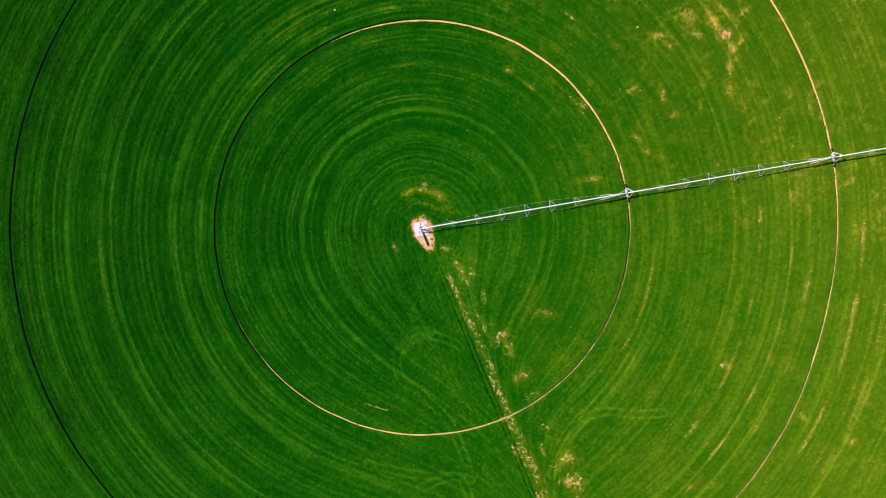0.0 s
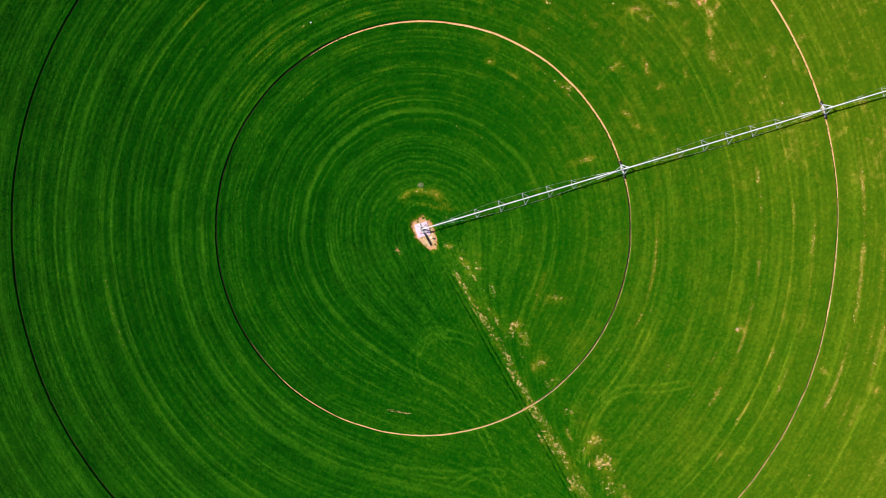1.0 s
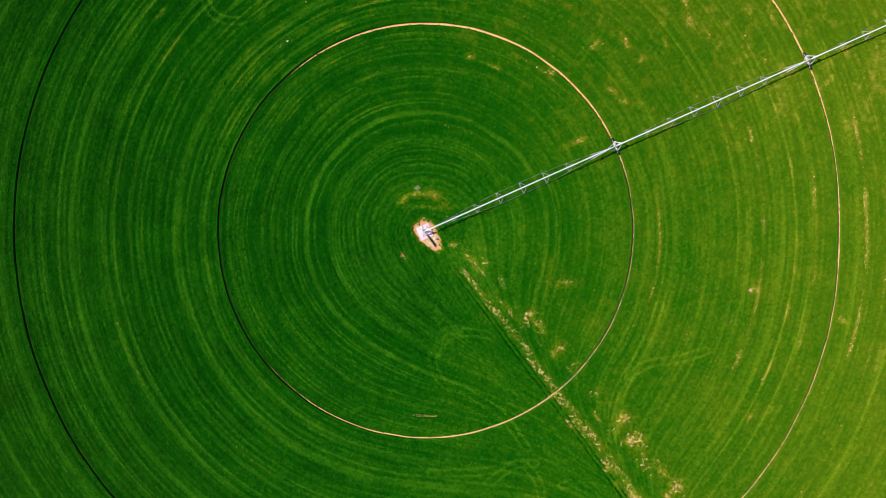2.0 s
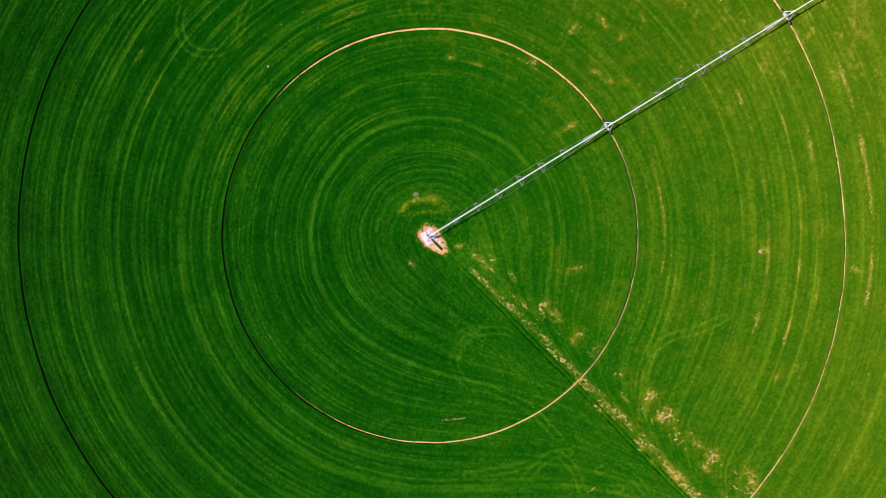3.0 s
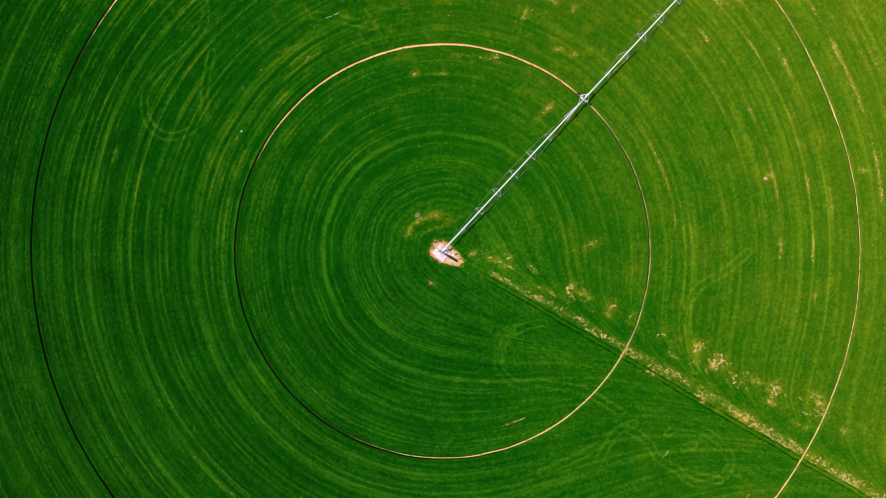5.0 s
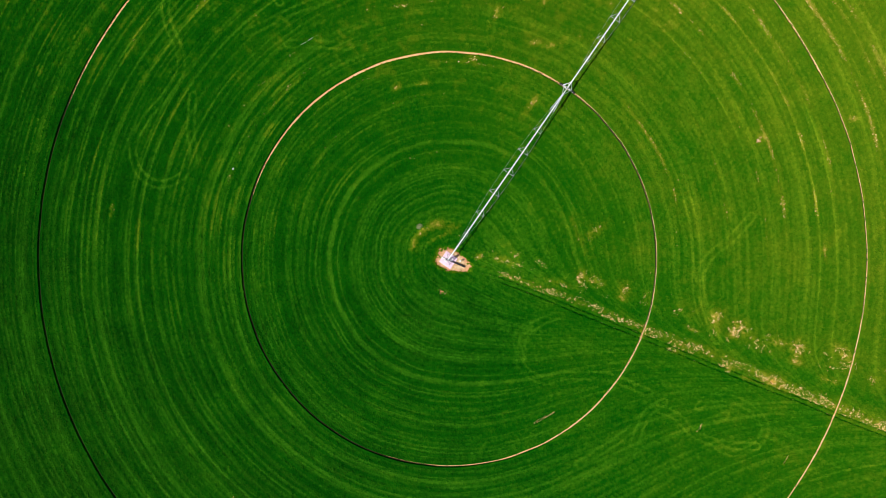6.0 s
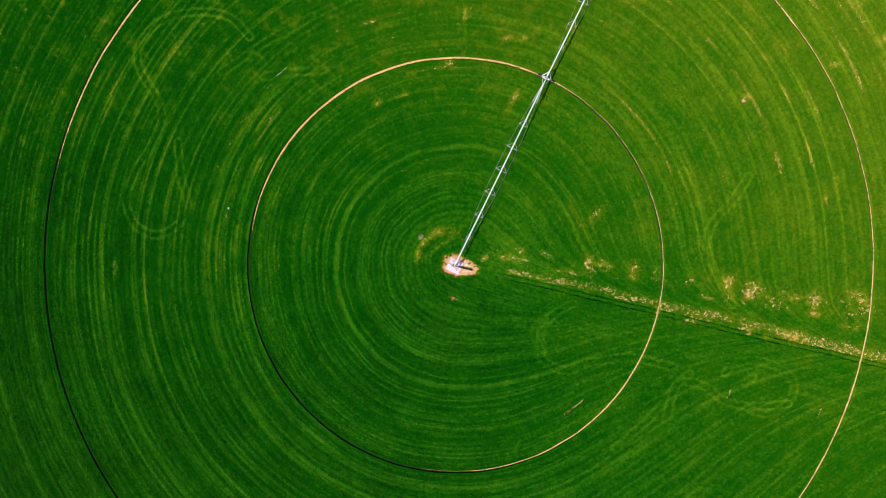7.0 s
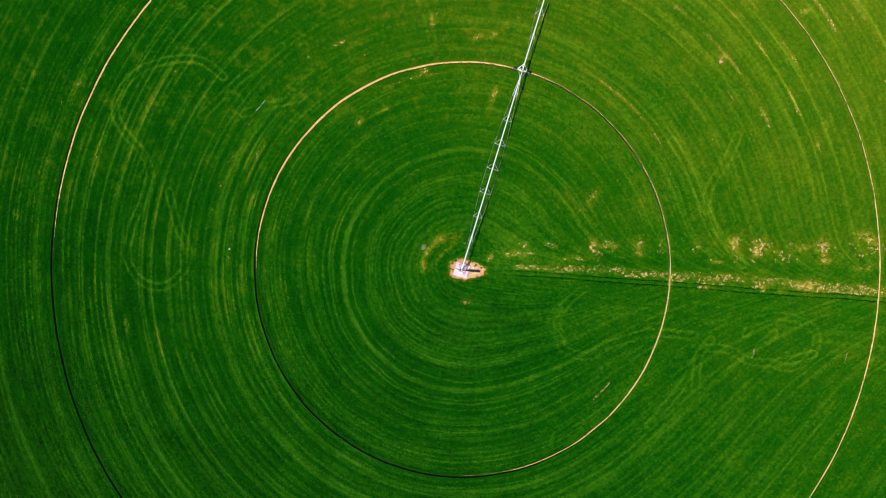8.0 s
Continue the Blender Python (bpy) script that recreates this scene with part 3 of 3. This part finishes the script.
# ---- dry straw lying on the bare spots ----
def straw_litter():
    """Wisps and clods of dry straw, thickest where the crop has failed."""
    rng = np.random.default_rng(3)
    m = 1000000
    r, a = (FIELD - 2) * np.sqrt(rng.random(m)), rng.uniform(0, 2 * math.pi, m)
    u, v = rng.uniform(7, FIELD - 4, 100000), rng.uniform(-1, 17, 100000)
    x = np.concatenate((r * np.cos(a), u * math.cos(LANE) - v * math.sin(LANE)))
    y = np.concatenate((r * np.sin(a), u * math.sin(LANE) + v * math.cos(LANE)))
    keep = (rng.random(len(x)) < 0.85 * ease(0.36, 0.66, grain(x / 0.5, y / 0.5, 51))) & (np.hypot(x, y) > 4)
    x, y = x[keep], y[keep]
    bare, litter, thin, z, pale = field(x, y)
    keep = rng.random(len(x)) < ease(0.16, 0.72, litter)
    x, y, z = x[keep], y[keep], np.maximum(z[keep], 0.0)
    n = len(x)
    size = np.minimum(0.04 + rng.exponential(0.036, n), 0.16)
    lean = rng.uniform(0, math.pi, n)
    co = np.empty((n, 6, 3), np.float32)
    for k in range(5):
        t, q = lean + k * 2 * math.pi / 5, size * rng.uniform(0.6, 1.3, n)
        co[:, k] = np.stack((x + 1.6 * q * np.cos(t), y + q * np.sin(t), z - 0.02), 1)
    co[:, 5] = np.stack((x + rng.uniform(-0.05, 0.05, n), y + rng.uniform(-0.05, 0.05, n), z + 0.04 + size * rng.uniform(0.15, 0.5, n)), 1)
    fan = np.array([(k, (k + 1) % 5, 5) for k in range(5)])
    tris = (np.arange(n)[:, None, None] * 6 + fan[None]).reshape(-1)
    me = bpy.data.meshes.new("straw")
    me.vertices.add(n * 6)
    me.vertices.foreach_set("co", co.ravel())
    me.loops.add(len(tris))
    me.loops.foreach_set("vertex_index", tris.astype(np.int32))
    me.polygons.add(n * 5)
    me.polygons.foreach_set("loop_start", np.arange(0, n * 15, 3, dtype=np.int32))
    me.update(calc_edges=True)
    me.materials.append(STRAW)
    return tagged(new("straw", me), "pale dry straw lying where the crop has failed", "straw", kind="stuff")


straw_litter()

# ---- the irrigation machine ----
ARM = radians(9.75)
PIPE_Z = 3.75
SPAN = 50.0
TURN = Matrix.Rotation(ARM, 4, "Z")


def bow(u):
    """Rise of the pipe along one span, u from 0 to 1."""
    return 0.55 * 4 * u * (1 - u)


def span_thing(length, first):
    """One pipe span with its truss, from x = 0 to its end."""
    root = new("irrigation_span")
    steps = 24
    begin = 0.0 if first else 0.25
    pipe = bmesh.new()
    chain(pipe, [(begin + (length - begin - 0.25) * k / steps, 0, PIPE_Z + bow(k / steps)) for k in range(steps + 1)], 0.135, 10)
    part("pipe", pipe, ZINC, root, "pale galvanised steel water pipe", True)
    nodes = {-1: [], 1: []}
    posts = [7.25 + 5.97 * k for k in range(7)]
    for k, px in enumerate(posts):
        u = px / length
        deep = (0.55, 1.05, 1.3, 1.38, 1.3, 1.05, 0.55)[k]
        wide = (0.55, 1.05, 1.35, 1.42, 1.35, 1.05, 0.55)[k]
        top = Vector((px, 0, PIPE_Z + bow(u)))
        for s in (-1, 1):
            foot = top + Vector((0, s * wide, -deep))
            nodes[s].append(foot)
            bm = bmesh.new()
            tube(bm, top + Vector((1.25, s * 0.08, 0.02)), foot, 0.04, 6)
            part("truss_strut", bm, STRUT, root)
            bm = bmesh.new()
            tube(bm, top + Vector((-0.3, s * 0.08, 0.0)), foot, 0.035, 6)
            part("truss_strut", bm, STRUT, root)
        bm = bmesh.new()
        tube(bm, nodes[-1][-1], nodes[1][-1], 0.03, 6)
        part("cross_strut", bm, STRUT, root)
    for s in (-1, 1):
        bm = bmesh.new()
        run = [(begin + 1.0, s * 0.10, PIPE_Z + bow(0.02) - 0.05)] + [tuple(v) for v in nodes[s]] + [(length - 2.7, s * 0.10, PIPE_Z + bow(1 - 2.7 / length) - 0.05)]
        chain(bm, run, 0.009, 6)
        part("truss_rod", bm, ROD, root)
        bm = bmesh.new()
        tube(bm, nodes[s][-1], (length - 2.3, s * 0.10, PIPE_Z + bow(1 - 2.3 / length)), 0.05, 8)
        part("end_strut", bm, ZINC, root)
    for k in range(9):
        px = 4.0 + 5.2 * k
        s = 1 if k % 2 else -1
        z = PIPE_Z + bow(px / length)
        bm = bmesh.new()
        chain(bm, [(px, 0, z + 0.10), (px, s * 0.10, z + 0.24), (px, s * 0.26, z + 0.16), (px, s * 0.28, z - 0.3), (px, s * 0.28, z - 1.9)], 0.018, 6)
        drop = part("drop_hose", bm, DARK, root)
        bm = bmesh.new()
        tube(bm, (px, s * 0.28, z - 1.9), (px, s * 0.28, z - 2.08), 0.03, 8, 0.09)
        part("sprinkler_head", bm, DARK, drop)
    for px in (begin + 0.05, length - 0.3):
        bm = bmesh.new()
        tube(bm, (px - 0.04, 0, PIPE_Z + bow(px / length)), (px + 0.04, 0, PIPE_Z + bow(px / length)), 0.19, 14)
        part("flange", bm, ZINC, root)
    return tagged(root, "galvanised steel irrigation span with truss rods below its pipe", "irrigation span", "spans of the irrigation arm")


def wheel_parts(root, y):
    """A lugged tyre on a steel rim, standing in the track and rolling across the arm."""
    r = 0.56
    bm = bmesh.new()
    prof = [(0.31, -0.11), (0.45, -0.15), (0.53, -0.14), (0.56, -0.08), (0.56, 0.08), (0.53, 0.14), (0.45, 0.15), (0.31, 0.11)]
    rings = []
    for k in range(24):
        a = 2 * math.pi * k / 24
        rings.append([bm.verts.new((q, y + p * math.cos(a), r - 0.06 + p * math.sin(a))) for p, q in prof])
    for k in range(24):
        for j in range(len(prof)):
            a, b = rings[k], rings[(k + 1) % 24]
            bm.faces.new((a[j], a[(j + 1) % len(prof)], b[(j + 1) % len(prof)], b[j]))
    for k in range(20):
        a = 2 * math.pi * k / 20
        for s in (-1, 1):
            m = Matrix.Rotation(a, 4, "X") @ Matrix.Translation((s * 0.075, 0.575, 0)) @ Matrix.Rotation(radians(32 * s), 4, "Y")
            box(bm, (0, 0, 0), (0.17, 0.06, 0.05), 0, Matrix.Translation((0, y, r - 0.06)) @ m)
    tyre = part("wheel", bm, RUBBER, root, "black lugged rubber tyre")
    bm = bmesh.new()
    tube(bm, (-0.09, y, r - 0.06), (0.09, y, r - 0.06), 0.32, 20)
    tube(bm, (-0.16, y, r - 0.06), (0.16, y, r - 0.06), 0.10, 12)
    part("rim", bm, HUB, tyre, "dusty steel rim")


def tower_thing():
    """A drive tower that carries the joint of two spans."""
    root = new("drive_tower")
    base = 0.72
    bm = bmesh.new()
    box(bm, (0, 0, base), (0.28, 2.9, 0.22), 0.02)
    part("base_beam", bm, ZINC, root)
    top = PIPE_Z - 0.1
    for s in (-1, 1):
        for e in (-1, 1):
            bm = bmesh.new()
            tube(bm, (e * 0.06, s * 1.3, base + 0.06), (e * 0.95, s * 0.10, top), 0.08, 8)
            part("leg", bm, ZINC, root)
        bm = bmesh.new()
        tube(bm, (0, s * 1.0, base + 0.95), (-2.6, s * 0.10, PIPE_Z + 0.02), 0.065, 8)
        part("brace", bm, ZINC, root)
        bm = bmesh.new()
        tube(bm, (0, s * 1.0, base + 0.95), (1.1, s * 0.10, PIPE_Z - 0.02), 0.06, 8)
        part("brace", bm, ZINC, root)
        bm = bmesh.new()
        box(bm, (0.22, s * 1.35, base - 0.1), (0.22, 0.30, 0.26), 0.03)
        tube(bm, (0.0, s * 1.35, base - 0.12), (0.0, s * 1.62, base - 0.14), 0.05, 8)
        part("gearbox", bm, MOTOR, root)
        wheel_parts(root, s * 1.62)
    bm = bmesh.new()
    box(bm, (0, 0, 2.1), (0.06, 1.5, 0.06))
    part("tie_bar", bm, ZINC, root)
    bm = bmesh.new()
    box(bm, (0.1, 0, base + 0.24), (0.34, 0.7, 0.30), 0.04)
    part("drive_motor", bm, MOTOR, root)
    bm = bmesh.new()
    box(bm, (0.32, 0.28, PIPE_Z + 0.22), (0.26, 0.22, 0.34), 0.03)
    part("switch_box", bm, WHITE, root, "small white switch box")
    bm = bmesh.new()
    tube(bm, (-0.28, 0, PIPE_Z), (0.28, 0, PIPE_Z), 0.16, 12)
    part("pipe_joint", bm, ZINC, root)
    return tagged(root, "galvanised drive tower on two black lugged tyres", "drive tower", "drive towers of the irrigation arm")


span = span_thing(SPAN, True)
span.matrix_basis = TURN @ Matrix.Translation((0.0, 0, 0))
later = span_thing(49.9, False)
later.matrix_basis = TURN @ Matrix.Translation((TRACKS[0], 0, 0))
copy_thing(later, TURN @ Matrix.Translation((99.9, 0, 0)))
tower = tower_thing()
tower.matrix_basis = TURN @ Matrix.Translation((TRACKS[0], 0, -0.09))
copy_thing(tower, TURN @ Matrix.Translation((99.9, 0, -0.09)))
copy_thing(tower, TURN @ Matrix.Translation((149.8, 0, 0)))


# ---- the pivot and what stands round it ----
def pad_thing():
    bm = bmesh.new()
    box(bm, (0, 0, 0.08), (3.2, 3.3, 0.24), 0.04)
    ob = link("concrete_pad", bm, CONCRETE)
    ob.matrix_basis = pose(-0.1, -0.1, 0, 0, 0, 9.7)
    return tagged(ob, "sun-bleached square concrete pad below the pivot", "concrete pad", kind="structure")


def pivot_thing():
    root = new("pivot_tower")
    root.matrix_basis = pose(0, 0, 0.2, 0, 0, 9.7)
    h = PIPE_Z - 0.25
    for sx in (-1, 1):
        for sy in (-1, 1):
            bm = bmesh.new()
            tube(bm, (sx * 0.95, sy * 0.95, 0), (sx * 0.22, sy * 0.22, h - 0.3), 0.055, 8)
            box(bm, (sx * 0.95, sy * 0.95, 0.02), (0.24, 0.24, 0.04))
            part("leg", bm, STRUT, root)
    for lev in (0.55, 1.6):
        f = 0.95 - (0.95 - 0.22) * lev / (h - 0.3)
        for a, b in (((-f, -f), (f, -f)), ((f, -f), (f, f)), ((f, f), (-f, f)), ((-f, f), (-f, -f))):
            bm = bmesh.new()
            tube(bm, (*a, lev), (*b, lev), 0.035, 6)
            part("cross_bar", bm, ZINC, root)
    bm = bmesh.new()
    tube(bm, (0, 0, 0), (0, 0, h), 0.12, 14)
    part("riser_pipe", bm, ZINC, root, smooth=True)
    bm = bmesh.new()
    tube(bm, (0, 0, h - 0.35), (0, 0, h - 0.1), 0.24, 16)
    part("swivel", bm, MOTOR, root)
    bm = bmesh.new()
    chain(bm, [(0, 0, h - 0.15), (0.0, 0, h + 0.05), (0.06, 0, h + 0.16), (0.2, 0, h + 0.06)], 0.13, 12)
    part("elbow", bm, ZINC, root, smooth=True)
    bm = bmesh.new()
    box(bm, (-0.62, 0.35, 1.35), (0.28, 0.6, 0.85), 0.03)
    part("control_panel", bm, WHITE, root, "white electric control panel")
    bm = bmesh.new()
    for s in (-0.2, 0.2):
        tube(bm, (0.35 + s, -1.02, 0.0), (0.1 + s, -0.25, h - 0.4), 0.025, 6)
    for k in range(9):
        t = (k + 1) / 10
        tube(bm, (0.15 - 0.25 * t, -1.02 + 0.77 * t, (h - 0.4) * t), (0.55 - 0.25 * t, -1.02 + 0.77 * t, (h - 0.4) * t), 0.018, 6)
    part("ladder", bm, ZINC, root)
    return tagged(root, "galvanised lattice pivot tower standing on the concrete pad", "pivot tower")


def supply_pipe():
    """The main that feeds the pivot, lying across the bare oval."""
    root = new("supply_pipe")
    d = Vector((2.2, -5.6, 0)).normalized()
    a = Vector((-0.75, 1.6, 0.0))
    root.matrix_basis = Matrix.Translation(a) @ Matrix.Rotation(math.atan2(d.y, d.x), 4, "Z")
    bm = bmesh.new()
    tube(bm, (0.05, 0, 0.42), (1.3, 0, 0.42), 0.15, 14)
    part("valve_pipe", bm, WHITE, root, "white-painted pipe end", True)
    # the middle length and the elbow are dark, the first length white
    bm = bmesh.new()
    tube(bm, (1.3, 0, 0.42), (5.0, 0, 0.42), 0.17, 14)
    part("pipe", bm, DARK, root, "dark steel pipe", True)
    bm = bmesh.new()
    tube(bm, (5.0, 0, 0.42), (5.9, 0, 0.42), 0.17, 14)
    chain(bm, [(5.85, 0, 0.42), (6.0, 0, 0.34), (6.05, 0, 0.15), (6.05, 0, -0.1)], 0.17, 14)
    part("elbow", bm, DARK, root, "dark elbow into the soil", True)
    for px in (1.3, 3.2, 5.0):
        bm = bmesh.new()
        tube(bm, (px - 0.04, 0, 0.42), (px + 0.04, 0, 0.42), 0.25, 16)
        part("flange", bm, MOTOR, root)
    for px in (2.4, 4.4):
        bm = bmesh.new()
        box(bm, (px, 0, 0.13), (0.14, 0.4, 0.28), 0.02)
        part("saddle", bm, CONCRETE, root)
    return tagged(root, "dark steel supply pipe with one white end on bare soil", "water pipe")


def meter_post():
    root = new("meter_box")
    root.matrix_basis = pose(1.75, -2.3, 0, 0, 0, 15)
    bm = bmesh.new()
    tube(bm, (0, 0, -0.1), (0, 0, 1.0), 0.05, 8)
    part("post", bm, ZINC, root)
    bm = bmesh.new()
    box(bm, (0, 0, 1.15), (0.42, 0.34, 0.5), 0.03)
    part("housing", bm, WHITE, root)
    return tagged(root, "white meter box on a short post beside the pad", "meter box")


def weed_clump():
    """A low grey-green weed that has come up among the rows."""
    rng = random.Random(5)
    bm = bmesh.new()
    for k in range(160):
        x, y = max(-0.7, min(0.7, rng.gauss(0, 0.4))), max(-0.5, min(0.5, rng.gauss(0, 0.26)))
        z = 0.25 + 0.45 * math.exp(-(x * x + y * y)) * rng.uniform(0.4, 1.0)
        t, s = rng.uniform(0, 6.28), rng.uniform(0.10, 0.2)
        c, q = math.cos(t) * s, math.sin(t) * s
        p = Vector((x, y, z))
        f = [p, p + Vector((c - q * 0.35, q + c * 0.35, s * 0.5)), p + Vector((c * 1.6, q * 1.6, s * rng.uniform(0.1, 0.6))), p + Vector((c + q * 0.35, q - c * 0.35, s * 0.5))]
        bm.faces.new([bm.verts.new(v) for v in f])
    for k in range(9):
        t = k * 0.7
        tube(bm, (0.05 * math.cos(t), 0.05 * math.sin(t), -0.05), (0.6 * math.cos(t), 0.42 * math.sin(t), 0.45), 0.012, 4)
    ob = link("weed_clump", bm, WEED)
    ob.matrix_basis = pose(0.7, 10.6, 0)
    return tagged(ob, "grey-green weed clump standing among the crop", "weed")


def marker_stone():
    rng = random.Random(8)
    bm = bmesh.new()
    bmesh.ops.create_icosphere(bm, subdivisions=2, radius=0.24, matrix=Matrix.Translation((0, 0, 0.5)) @ Matrix.Diagonal((1.1, 0.8, 0.9, 1)))
    for v in bm.verts:
        v.co += Vector((rng.uniform(-1, 1), rng.uniform(-1, 1), rng.uniform(-1, 1))) * 0.04
        v.co.z = v.co.z if v.co.z > 0.42 else v.co.z - 0.4
    ob = link("pale_stone", bm, WHITE)
    ob.matrix_basis = pose(-20.8, 52.5, 0)
    return tagged(ob, "pale whitewashed stone standing in the crop", "stone")


def dropped_pipe():
    """Two thin white pipe lengths lying end to end on the leaves."""
    root = new("dropped_pipe")
    root.matrix_basis = pose(14.2, 61.0, 0.57, 0, 0, -15)
    for a, b in ((-2.3, -0.75), (-0.2, 2.3)):
        bm = bmesh.new()
        chain(bm, [(a + (b - a) * k / 6, 0.05 * math.sin(2.0 * (a + (b - a) * k / 6)), 0.0) for k in range(7)], 0.04, 8)
        part("pipe_length", bm, WHITE, root, smooth=True)
    return tagged(root, "thin white plastic pipe lying on the crop leaves", "pipe")


pad_thing()
pivot_thing()
supply_pipe()
meter_post()
weed_clump()
marker_stone()
dropped_pipe()
